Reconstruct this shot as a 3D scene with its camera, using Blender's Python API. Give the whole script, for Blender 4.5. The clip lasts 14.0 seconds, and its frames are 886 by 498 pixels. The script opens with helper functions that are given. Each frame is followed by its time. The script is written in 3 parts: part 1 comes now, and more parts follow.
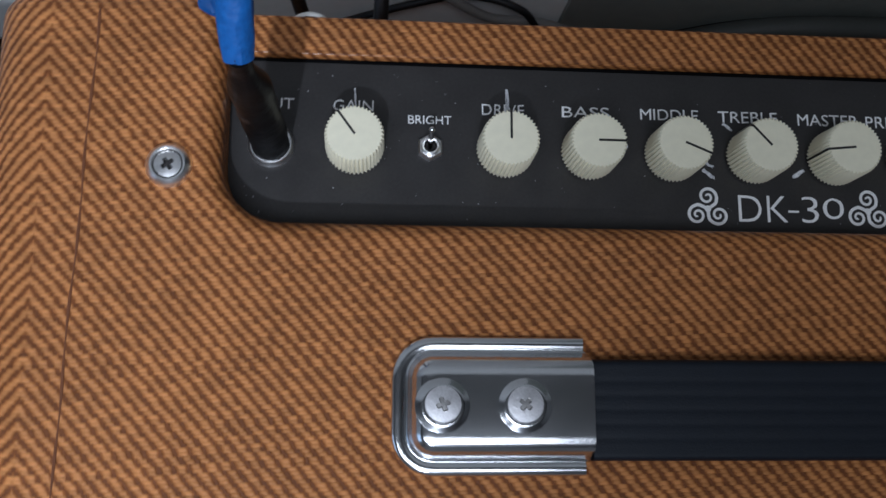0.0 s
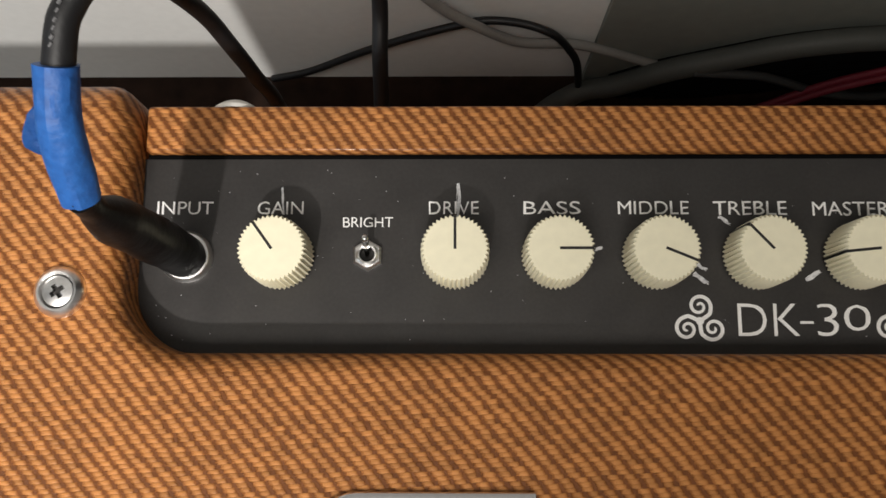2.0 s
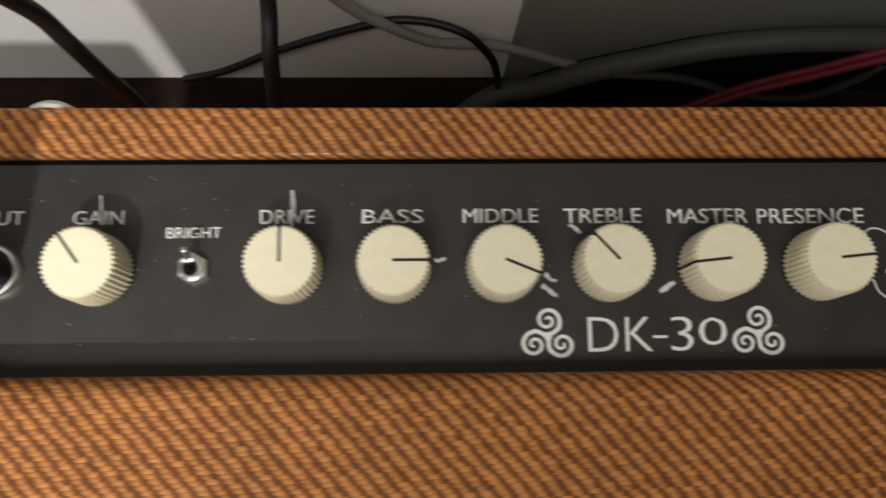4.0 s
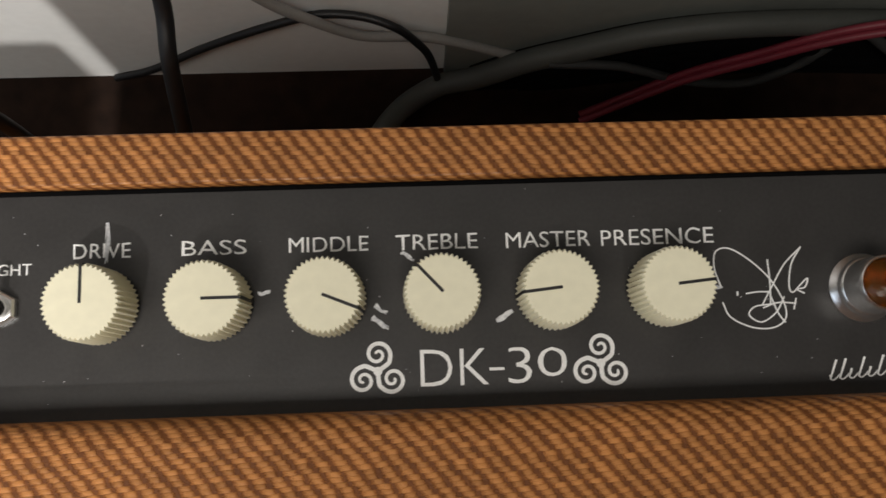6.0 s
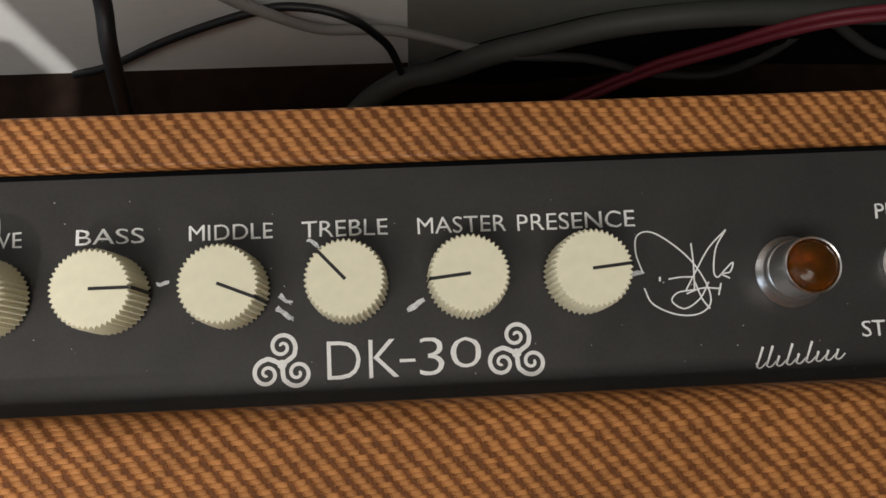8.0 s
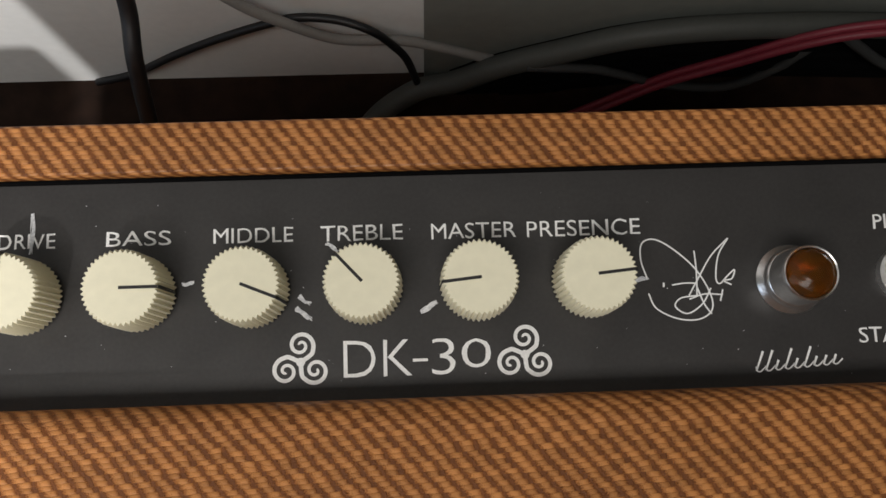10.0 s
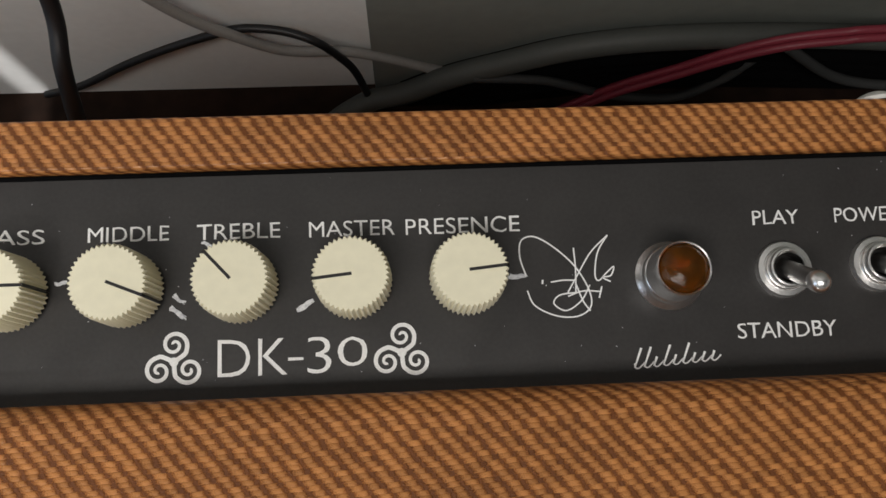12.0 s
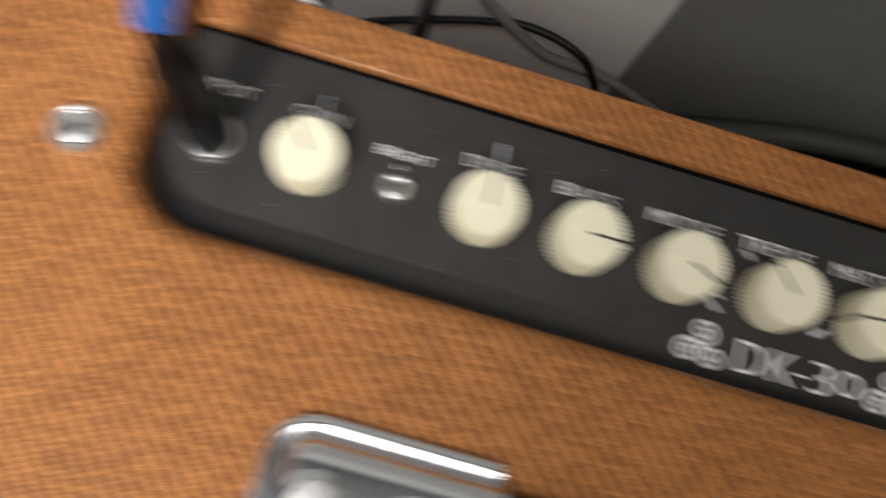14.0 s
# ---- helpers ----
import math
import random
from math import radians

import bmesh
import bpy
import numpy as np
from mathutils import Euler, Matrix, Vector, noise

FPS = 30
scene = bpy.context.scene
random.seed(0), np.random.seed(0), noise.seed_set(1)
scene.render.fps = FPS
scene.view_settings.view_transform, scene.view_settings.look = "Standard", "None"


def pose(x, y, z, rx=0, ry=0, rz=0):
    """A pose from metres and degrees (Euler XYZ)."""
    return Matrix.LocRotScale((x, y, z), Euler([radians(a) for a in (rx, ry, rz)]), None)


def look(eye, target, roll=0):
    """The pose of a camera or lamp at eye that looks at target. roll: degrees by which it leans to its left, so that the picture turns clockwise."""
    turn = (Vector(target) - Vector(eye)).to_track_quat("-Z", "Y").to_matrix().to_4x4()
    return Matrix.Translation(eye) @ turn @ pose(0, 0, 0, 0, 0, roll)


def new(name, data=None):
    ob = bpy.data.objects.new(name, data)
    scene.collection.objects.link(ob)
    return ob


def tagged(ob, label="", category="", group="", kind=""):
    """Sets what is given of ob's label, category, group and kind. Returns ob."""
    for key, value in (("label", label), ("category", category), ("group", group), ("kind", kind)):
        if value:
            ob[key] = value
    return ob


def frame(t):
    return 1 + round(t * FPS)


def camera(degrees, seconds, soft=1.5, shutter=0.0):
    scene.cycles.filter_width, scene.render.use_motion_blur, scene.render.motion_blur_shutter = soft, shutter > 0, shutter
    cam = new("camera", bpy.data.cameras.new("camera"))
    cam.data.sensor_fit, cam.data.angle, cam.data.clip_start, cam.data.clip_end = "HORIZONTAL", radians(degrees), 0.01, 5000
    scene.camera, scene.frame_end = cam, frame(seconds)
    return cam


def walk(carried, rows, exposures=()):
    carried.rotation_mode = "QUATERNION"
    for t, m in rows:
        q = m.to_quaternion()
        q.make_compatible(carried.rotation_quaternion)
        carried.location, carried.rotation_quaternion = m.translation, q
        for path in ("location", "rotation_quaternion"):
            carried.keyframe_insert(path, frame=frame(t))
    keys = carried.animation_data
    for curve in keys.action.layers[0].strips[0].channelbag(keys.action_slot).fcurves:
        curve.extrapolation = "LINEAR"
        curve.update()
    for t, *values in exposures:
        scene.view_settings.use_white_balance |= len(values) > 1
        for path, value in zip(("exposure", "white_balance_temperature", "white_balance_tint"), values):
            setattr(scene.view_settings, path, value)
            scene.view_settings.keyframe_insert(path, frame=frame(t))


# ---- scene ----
cam = camera(53.5, 14.0, 1.5, 0.5)
PATH = [
    (0, (-0.04645, -0.08958, 0.29532), (0.1181, 0.2701, -1.6652), 25.127),
    (0.3, (-0.03429, -0.08729, 0.30728), (0.0677, 0.2337, -1.6640), 20.749),
    (0.5, (-0.01403, -0.07753, 0.31456), (0.0181, 0.2576, -1.6569), 8.384),
    (0.7, (0.00036, -0.05983, 0.31432), (0.0084, 0.2098, -1.6670), 3.107),
    (1, (0.00867, -0.06664, 0.30783), (-0.0141, 0.2873, -1.6605), -3.531),
    (1.5, (0.00301, -0.05166, 0.28543), (-0.0314, 0.2976, -1.6835), -5.744),
    (2, (0.00009, -0.04238, 0.26159), (-0.0279, 0.2951, -1.7095), -4.680),
    (2.5, (-0.00492, -0.03617, 0.25400), (-0.0185, 0.2840, -1.7202), -1.831),
    (3, (-0.01504, -0.03277, 0.25755), (-0.0201, 0.2902, -1.7162), -0.033),
    (3.5, (-0.00754, -0.03624, 0.25573), (0.0096, 0.3062, -1.7147), 3.186),
    (4, (0.03629, -0.03680, 0.24475), (0.0953, 0.3044, -1.7251), 9.310),
    (4.2, (0.04693, -0.03737, 0.24044), (0.0881, 0.3104, -1.7287), 6.164),
    (6.3, (0.09076, -0.02127, 0.23287), (0.1566, 0.2702, -1.7447), 10.627),
    (6.5, (0.09722, -0.02534, 0.22956), (0.1657, 0.2995, -1.7427), 9.634),
    (7, (0.11343, -0.02304, 0.22796), (0.1920, 0.2731, -1.7484), 12.356),
    (7.5, (0.11627, -0.02788, 0.22389), (0.1862, 0.2917, -1.7492), 9.755),
    (8, (0.10533, -0.02531, 0.22472), (0.1856, 0.2719, -1.7514), 12.653),
    (8.2, (0.10638, -0.02457, 0.22537), (0.1905, 0.2773, -1.7499), 13.230),
    (10.3, (0.10521, -0.02977, 0.23494), (0.1527, 0.2946, -1.7380), 6.558),
    (10.5, (0.10738, -0.03398, 0.22993), (0.1611, 0.2989, -1.7414), 7.396),
    (11, (0.10350, -0.03400, 0.23597), (0.1664, 0.3137, -1.7326), 8.417),
    (11.5, (0.10639, -0.04036, 0.23416), (0.1736, 0.2947, -1.7364), 9.348),
    (12, (0.13425, -0.03393, 0.23311), (0.2162, 0.3220, -1.7333), 10.835),
    (12.5, (0.13277, -0.03547, 0.23024), (0.2234, 0.3227, -1.7353), 12.619),
    (13, (0.12110, -0.03709, 0.23020), (0.2284, 0.3299, -1.7329), 17.301),
    (13.5, (0.09081, -0.03901, 0.23322), (0.1854, 0.2903, -1.7372), 22.250),
    (13.6, (0.07801, -0.04536, 0.23491), (0.1952, 0.3269, -1.7266), 25.560),
    (13.8, (0.05094, -0.04708, 0.23844), (0.1051, 0.3048, -1.7296), 20.067),
    (14, (-0.02117, -0.06189, 0.25039), (0.0814, 0.3204, -1.7100), 30.984),
]
walk(cam, [(t, look(eye, target, roll)) for t, eye, target, roll in PATH], [(0.0, -0.72, 4950, 10), (0.3, -0.66, 5350, 10), (0.5, -0.30, 6000, 10), (0.8, -0.02, 6150, 10), (4.2, 0.04, 6250, 10), (6.3, 0.13, 6100, 10), (8.2, 0.15, 6050, 10), (10.3, 0.22, 5950, 10), (11.5, 0.31, 5950, 10), (13.5, 0.32, 5950, 10), (14.0, 0.12, 5950, 10)])

# ---- light ----
FLOOR, WALL_Y, TOP = -0.482, 0.242, 0.017
world = bpy.data.worlds.new("world")
scene.world = world
world.use_nodes = True
world.node_tree.nodes["Background"].inputs[0].default_value = (0.9, 0.95, 1.0, 1)
world.node_tree.nodes["Background"].inputs[1].default_value = 0.02


def spot(name, eye, target, power, degrees, blend, radius, colour):
    data = bpy.data.lights.new(name, "SPOT")
    data.energy, data.color, data.shadow_soft_size = power, colour, radius
    data.spot_size, data.spot_blend = radians(degrees), blend
    ob = new(name, data)
    ob.matrix_world = look(eye, target)
    return ob


def area(name, eye, target, power, sx, sy, colour):
    data = bpy.data.lights.new(name, "AREA")
    data.energy, data.color, data.shape, data.size, data.size_y = power, colour, "RECTANGLE", sx, sy
    ob = new(name, data)
    ob.matrix_world = look(eye, target)
    return ob


spot("lamp_spot", (-0.22, -1.16, 1.45), (-0.335, 0.02, -0.10), 136, 25.0, 0.75, 0.036, (1.0, 0.93, 0.84))
area("ceiling_glow", (-0.35, -0.88, 1.90), (-0.35, -0.88, 0), 25.5, 1.5, 0.6, (1.0, 0.91, 0.79))
area("window_glow", (-2.18, -0.9, 0.75), (0.0, -0.9, 0.3), 6, 1.1, 1.1, (0.80, 0.90, 1.0))


# ---- materials ----
def material(name, colour, rough=0.5, metal=0.0, grain=0.0, scale=200.0, bump=0.0, coat=0.0, second=None, amount=0.5, wear=0.0):
    """Principled surface with grain at two scales: fine noise in colour and relief, broad noise in tone and gloss."""
    m = bpy.data.materials.new(name)
    m.use_nodes = True
    n, l = m.node_tree.nodes, m.node_tree.links
    b = n["Principled BSDF"]
    b.inputs["Roughness"].default_value, b.inputs["Metallic"].default_value = rough, metal
    b.inputs["Coat Weight"].default_value = coat
    co = n.new("ShaderNodeTexCoord")
    fine, broad = n.new("ShaderNodeTexNoise"), n.new("ShaderNodeTexNoise")
    fine.inputs["Scale"].default_value, broad.inputs["Scale"].default_value = scale, scale * 0.08
    fine.inputs["Detail"].default_value = broad.inputs["Detail"].default_value = 4
    l.new(co.outputs["Object"], fine.inputs["Vector"])
    l.new(co.outputs["Object"], broad.inputs["Vector"])
    both = n.new("ShaderNodeMath")
    both.operation = "MULTIPLY_ADD"
    l.new(fine.outputs["Fac"], both.inputs[0])
    both.inputs[1].default_value = 0.5
    half = n.new("ShaderNodeMath")
    half.operation = "MULTIPLY"
    l.new(broad.outputs["Fac"], half.inputs[0])
    half.inputs[1].default_value = 0.5
    l.new(half.outputs[0], both.inputs[2])
    ramp = n.new("ShaderNodeValToRGB")
    ramp.color_ramp.elements[0].position, ramp.color_ramp.elements[1].position = 0.3, 0.7
    c2 = second or colour
    lo = [max(0, a * (1 - amount * grain)) for a in colour]
    hi = [min(1, a * (1 + amount * grain)) for a in c2]
    ramp.color_ramp.elements[0].color, ramp.color_ramp.elements[1].color = (*lo, 1), (*hi, 1)
    l.new(both.outputs[0], ramp.inputs[0])
    l.new(ramp.outputs[0], b.inputs["Base Color"])
    if wear:
        r = n.new("ShaderNodeMapRange")
        r.inputs["To Min"].default_value, r.inputs["To Max"].default_value = max(0.02, rough - wear), min(1, rough + wear)
        l.new(broad.outputs["Fac"], r.inputs["Value"])
        l.new(r.outputs[0], b.inputs["Roughness"])
    if bump:
        k = n.new("ShaderNodeBump")
        k.inputs["Strength"].default_value, k.inputs["Distance"].default_value = bump, 0.0006
        l.new(fine.outputs["Fac"], k.inputs["Height"])
        l.new(k.outputs[0], b.inputs["Normal"])
    return m


def tweed(name):
    """Lacquered twill: slanting golden and brown ribs with a stepped edge, over threads that run across; reads the cloth map in metres."""
    m = bpy.data.materials.new(name)
    m.use_nodes = True
    n, l = m.node_tree.nodes, m.node_tree.links
    b = n["Principled BSDF"]
    uv = n.new("ShaderNodeUVMap")
    uv.uv_map = "cloth"

    def calc(op, *args):
        k = n.new("ShaderNodeMath")
        k.operation = op
        for i, a in enumerate(args):
            if isinstance(a, (int, float)):
                k.inputs[i].default_value = a
            else:
                l.new(a, k.inputs[i])
        return k.outputs[0]

    warp = n.new("ShaderNodeTexNoise")
    warp.inputs["Scale"].default_value, warp.inputs["Detail"].default_value = 60, 2
    l.new(uv.outputs[0], warp.inputs["Vector"])
    fine = n.new("ShaderNodeTexNoise")
    fine.inputs["Scale"].default_value, fine.inputs["Detail"].default_value = 2600, 3
    l.new(uv.outputs[0], fine.inputs["Vector"])
    stain = n.new("ShaderNodeTexNoise")
    stain.inputs["Scale"].default_value, stain.inputs["Detail"].default_value = 22, 5
    l.new(uv.outputs[0], stain.inputs["Vector"])
    sep = n.new("ShaderNodeSeparateXYZ")
    l.new(uv.outputs[0], sep.inputs[0])
    wob = calc("MULTIPLY", calc("SUBTRACT", warp.outputs["Fac"], 0.5), 0.0012)
    u = calc("ADD", sep.outputs[0], wob)
    curl = n.new("ShaderNodeTexNoise")
    curl.inputs["Scale"].default_value, curl.inputs["Detail"].default_value = 420, 1
    l.new(uv.outputs[0], curl.inputs["Vector"])
    v = calc("ADD", calc("SUBTRACT", sep.outputs[1], wob), calc("MULTIPLY", sep.outputs[0], -0.06))
    v = calc("ADD", v, calc("MULTIPLY", calc("SUBTRACT", curl.outputs["Fac"], 0.5), 0.00042))
    row = calc("FLOOR", calc("DIVIDE", v, ROW))
    across = calc("FRACT", calc("DIVIDE", v, ROW))
    jitter = n.new("ShaderNodeTexWhiteNoise")
    jitter.noise_dimensions = "1D"
    l.new(row, jitter.inputs["W"])
    slid = calc("ADD", calc("MULTIPLY", row, 0.15), calc("MULTIPLY", calc("DIVIDE", v, ROW), 0.111))
    start = calc("ADD", calc("DIVIDE", u, FLOAT), slid)
    start = calc("ADD", start, calc("MULTIPLY", calc("SUBTRACT", jitter.outputs["Value"], 0.5), 0.15))
    start = calc("ADD", start, calc("MULTIPLY", calc("SUBTRACT", fine.outputs["Fac"], 0.5), 0.45))
    along = calc("FRACT", start)
    bead_no = n.new("ShaderNodeTexWhiteNoise")
    bead_no.noise_dimensions = "2D"
    both = n.new("ShaderNodeCombineXYZ")
    l.new(calc("FLOOR", start), both.inputs[0])
    l.new(row, both.inputs[1])
    l.new(both.outputs[0], bead_no.inputs["Vector"])
    # a float of golden yarn fills about seven tenths of each repeat, the brown yarn shows between
    fill = calc("MULTIPLY_ADD", bead_no.outputs["Value"], 0.16, 0.70)
    run = calc("SINE", calc("MULTIPLY", calc("MINIMUM", calc("DIVIDE", along, fill), 1.0), math.pi))
    hump = calc("POWER", calc("MAXIMUM", run, 0.0), 0.55)
    yarn = calc("POWER", calc("MAXIMUM", calc("SINE", calc("MULTIPLY", across, math.pi)), 0.0), 0.5)
    bead = calc("MULTIPLY", hump, calc("MULTIPLY_ADD", yarn, 0.40, 0.60))
    soft = calc("MULTIPLY", hump, calc("MULTIPLY_ADD", yarn, 0.13, 0.87))
    ramp = n.new("ShaderNodeValToRGB")
    e = ramp.color_ramp.elements
    e[0].position, e[0].color = 0.05, (0.212, 0.073, 0.021, 1)
    e[1].position, e[1].color = 0.95, (0.61, 0.262, 0.078, 1)
    mid = e.new(0.55)
    mid.color = (0.41, 0.151, 0.042, 1)
    l.new(soft, ramp.inputs[0])
    shade = calc("ADD", calc("MULTIPLY", fine.outputs["Fac"], 0.45), calc("MULTIPLY", stain.outputs["Fac"], 0.5))
    shade = calc("ADD", shade, calc("MULTIPLY", bead_no.outputs["Value"], 0.30))
    shade = calc("ADD", shade, 0.26)
    tint = n.new("ShaderNodeVectorMath")
    tint.operation = "SCALE"
    l.new(ramp.outputs[0], tint.inputs[0])
    l.new(shade, tint.inputs["Scale"])
    l.new(tint.outputs[0], b.inputs["Base Color"])
    l.new(calc("MULTIPLY_ADD", stain.outputs["Fac"], 0.3, 0.26), b.inputs["Roughness"])
    b.inputs["Specular IOR Level"].default_value = 0.2
    l.new(calc("MULTIPLY", bead, 0.34), b.inputs["Coat Weight"])
    b.inputs["Coat Roughness"].default_value = 0.18
    k = n.new("ShaderNodeBump")
    k.inputs["Strength"].default_value, k.inputs["Distance"].default_value = 0.90, 0.00048
    l.new(calc("ADD", bead, calc("MULTIPLY", fine.outputs["Fac"], 0.5)), k.inputs["Height"])
    l.new(k.outputs[0], b.inputs["Normal"])
    return m


ROW, FLOAT = 0.00130, 0.0044
TWEED = tweed("tweed_cloth")
PANEL = material("panel_grey_enamel", (0.0290, 0.0268, 0.0258), 0.42, 0.0, 0.5, 900, 0.05, wear=0.06)
PANEL.node_tree.nodes["Principled BSDF"].inputs["Specular IOR Level"].default_value = 0.5
INK = material("white_ink", (0.93, 0.92, 0.90), 0.6, 0.0, 0.3, 2500, 0.1)
PALEPRINT = material("rubbed_print", (0.13, 0.13, 0.135), 0.7, 0.0, 0.9, 2500, 0.1, amount=0.6)
MARKER = material("white_marker", (0.66, 0.68, 0.76), 0.7, 0.0, 0.9, 1500, 0.1, amount=0.6)
CREAM = material("cream_plastic", (0.92, 0.865, 0.645), 0.38, 0.0, 0.12, 300, 0.06, wear=0.06)
BLACKLINE = material("black_paint", (0.012, 0.011, 0.010), 0.5, 0.0, 0.3, 900)
CHROME = material("chrome", (0.78, 0.77, 0.75), 0.10, 1.0, 0.15, 700, 0.03, wear=0.05)
NICKEL = material("nickel", (0.96, 0.94, 0.92), 0.31, 1.0, 0.25, 900, 0.08, wear=0.08)
WHITEHEAD = material("bright_zinc", (0.80, 0.78, 0.73), 0.45, 0.3, 0.2, 900, 0.05)
STEEL = material("dull_steel", (0.42, 0.41, 0.40), 0.36, 1.0, 0.3, 900, 0.06, wear=0.08)
WORNSTEEL = material("worn_zinc", (0.62, 0.61, 0.62), 0.42, 0.8, 0.4, 1500, 0.2, wear=0.1)
CAPMETAL = material("polished_chrome", (0.74, 0.75, 0.77), 0.17, 1.0, 0.12, 500, 0.03, wear=0.05)
THREAD = material("dark_thread", (0.150, 0.052, 0.016), 0.8, 0.0, 0.4, 1500, 0.2)
# besides dark steel parts, colours screw recesses and switch hollows as shaded
STEELDARK = material("dark_steel_and_recess_shade", (0.030, 0.027, 0.025), 0.6, 0.2, 0.4, 1200)
VINYL = material("black_vinyl", (0.0075, 0.0105, 0.0165), 0.58, 0.0, 0.4, 1800, 0.25, wear=0.1)
VINYL.node_tree.nodes["Principled BSDF"].inputs["Specular IOR Level"].default_value = 0.3
RUBBER = material("black_rubber", (0.008, 0.008, 0.009), 0.5, 0.0, 0.4, 900, 0.12, wear=0.12)
SHRINK = material("black_heat_shrink", (0.005, 0.005, 0.0055), 0.45, 0.0, 0.5, 260, 0.5, wear=0.12)
SHRINK.node_tree.nodes["Principled BSDF"].inputs["Specular IOR Level"].default_value = 0.16
GREYCABLE = material("grey_sleeve", (0.075, 0.078, 0.070), 0.6, 0.0, 0.2, 500, 0.1)
DIMCABLE = material("dim_grey_sleeve", (0.045, 0.046, 0.045), 0.7, 0.0, 0.2, 500, 0.1)
# near-black filler for dark areas: under the grey sleeve, before the back board
MATTBLACK = material("matt_black_fill", (0.0025, 0.0025, 0.0028), 1.0, 0.0, 0.4, 900, 0.2)
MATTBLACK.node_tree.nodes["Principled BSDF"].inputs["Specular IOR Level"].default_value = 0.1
PALECABLE = material("pale_grey_sleeve", (0.26, 0.25, 0.235), 0.5, 0.0, 0.2, 500, 0.05)
REDCABLE = material("red_sleeve", (0.24, 0.030, 0.048), 0.45, 0.0, 0.3, 700, 0.05)
TAPE = material("blue_masking_tape", (0.015, 0.098, 0.38), 0.55, 0.0, 0.35, 420, 0.6, second=(0.028, 0.145, 0.47))
PLASTER = material("pale_plaster", (0.81, 0.81, 0.785), 0.85, 0.0, 0.10, 120, 0.15)
DARKBOARD = material("dark_green_grey_board", (0.265, 0.28, 0.25), 0.7, 0.0, 0.2, 90, 0.1)
WOOD = material("dark_wood_floor", (0.012, 0.007, 0.005), 0.9, 0.0, 0.8, 60, 0.2, second=(0.022, 0.012, 0.008))
WOOD.node_tree.nodes["Principled BSDF"].inputs["Specular IOR Level"].default_value = 0.12
CARD = material("dark_grey_box", (0.10, 0.095, 0.10), 0.7, 0.0, 0.3, 120, 0.1)
CEIL = material("grey_beige_ceiling", (0.28, 0.27, 0.255), 0.9, 0.0, 0.08, 60, 0.05)
ROOMWALL = material("grey_beige_wall_paint", (0.56, 0.55, 0.53), 0.85, 0.0, 0.10, 120, 0.15)
CUP = material("brown_glint_metal", (0.50, 0.36, 0.20), 0.35, 1.0, 0.7, 900, 0.3, wear=0.15)
JEWEL = material("amber_glass", (0.12, 0.046, 0.004), 0.20, 0.0, 0.7, 260, 0.5, second=(0.46, 0.19, 0.016))
JEWEL.node_tree.nodes["Principled BSDF"].inputs["IOR"].default_value = 1.28
JEWEL.node_tree.nodes["Principled BSDF"].inputs["Transmission Weight"].default_value = 0.85


# ---- mesh helpers ----
BASE = {}


def thing(name, at, label, category, group="", kind=""):
    ob = tagged(new(name), label, category, group, kind)
    ob.location = at
    ob.empty_display_size = 0.02
    BASE[ob.name] = Vector(at)
    return ob


def mesh_of(name, bm, mat, smooth=None):
    me = bpy.data.meshes.new(name)
    bmesh.ops.recalc_face_normals(bm, faces=bm.faces)
    if smooth is not None:
        for e in bm.edges:
            e.smooth = len(e.link_faces) == 2 and e.calc_face_angle(4) < radians(smooth)
        for f in bm.faces:
            f.smooth = True
    bm.to_mesh(me)
    bm.free()
    for one in mat if isinstance(mat, tuple) else (mat,):
        me.materials.append(one)
    return me


def part(name, bm, mat, parent, label="", at=None, smooth=40):
    """Links a bmesh (or a ready mesh) as one mesh under a thing or under a part. at: its pose in the world, or in its part."""
    me = bm if isinstance(bm, bpy.types.Mesh) else mesh_of(name, bm, mat, smooth)
    ob = tagged(new(name, me), label)
    ob.parent = parent
    if parent is not None and parent.name in BASE:
        ob.matrix_parent_inverse = Matrix.Translation(-BASE[parent.name])
    if at is not None:
        ob.matrix_basis = at
    elif parent is not None and parent.name == "control_panel":
        ob.matrix_basis = Matrix.Translation((0, -0.0009, 0))
    return ob


def lathe(profile, steps=48, teeth=0, depth=0.0, bm=None, close=True):
    """A turned form from (radius, height) pairs, from the outside bottom to the middle of the top; teeth flute rings marked by a third value."""
    bm = bm or bmesh.new()
    rings = []
    for p in profile:
        r, z = p[0], p[1]
        fl = p[2] if len(p) > 2 else 0.0
        ring = []
        for i in range(steps):
            a = 2 * math.pi * i / steps
            rr = r
            if teeth and fl:
                rr = r - depth * fl * (0.5 - 0.5 * math.cos(a * teeth))
            ring.append(bm.verts.new((rr * math.cos(a), rr * math.sin(a), z)))
        rings.append(ring)
    for a, b in zip(rings, rings[1:]):
        for i in range(steps):
            bm.faces.new((a[i], a[(i + 1) % steps], b[(i + 1) % steps], b[i]))
    if close:
        bm.faces.new(rings[-1])
    return bm


def smooth_path(points, per=10):
    """Catmull-Rom through a few points."""
    p = [Vector(q) for q in points]
    p = [p[0] * 2 - p[1], *p, p[-1] * 2 - p[-2]]
    out = []
    for i in range(1, len(p) - 2):
        for k in range(per):
            t = k / per
            a, b, c, d = p[i - 1], p[i], p[i + 1], p[i + 2]
            out.append(0.5 * ((2 * b) + (c - a) * t + (2 * a - 5 * b + 4 * c - d) * t * t + (3 * b - a - 3 * c + d) * t ** 3))
    out.append(p[-2])
    return out


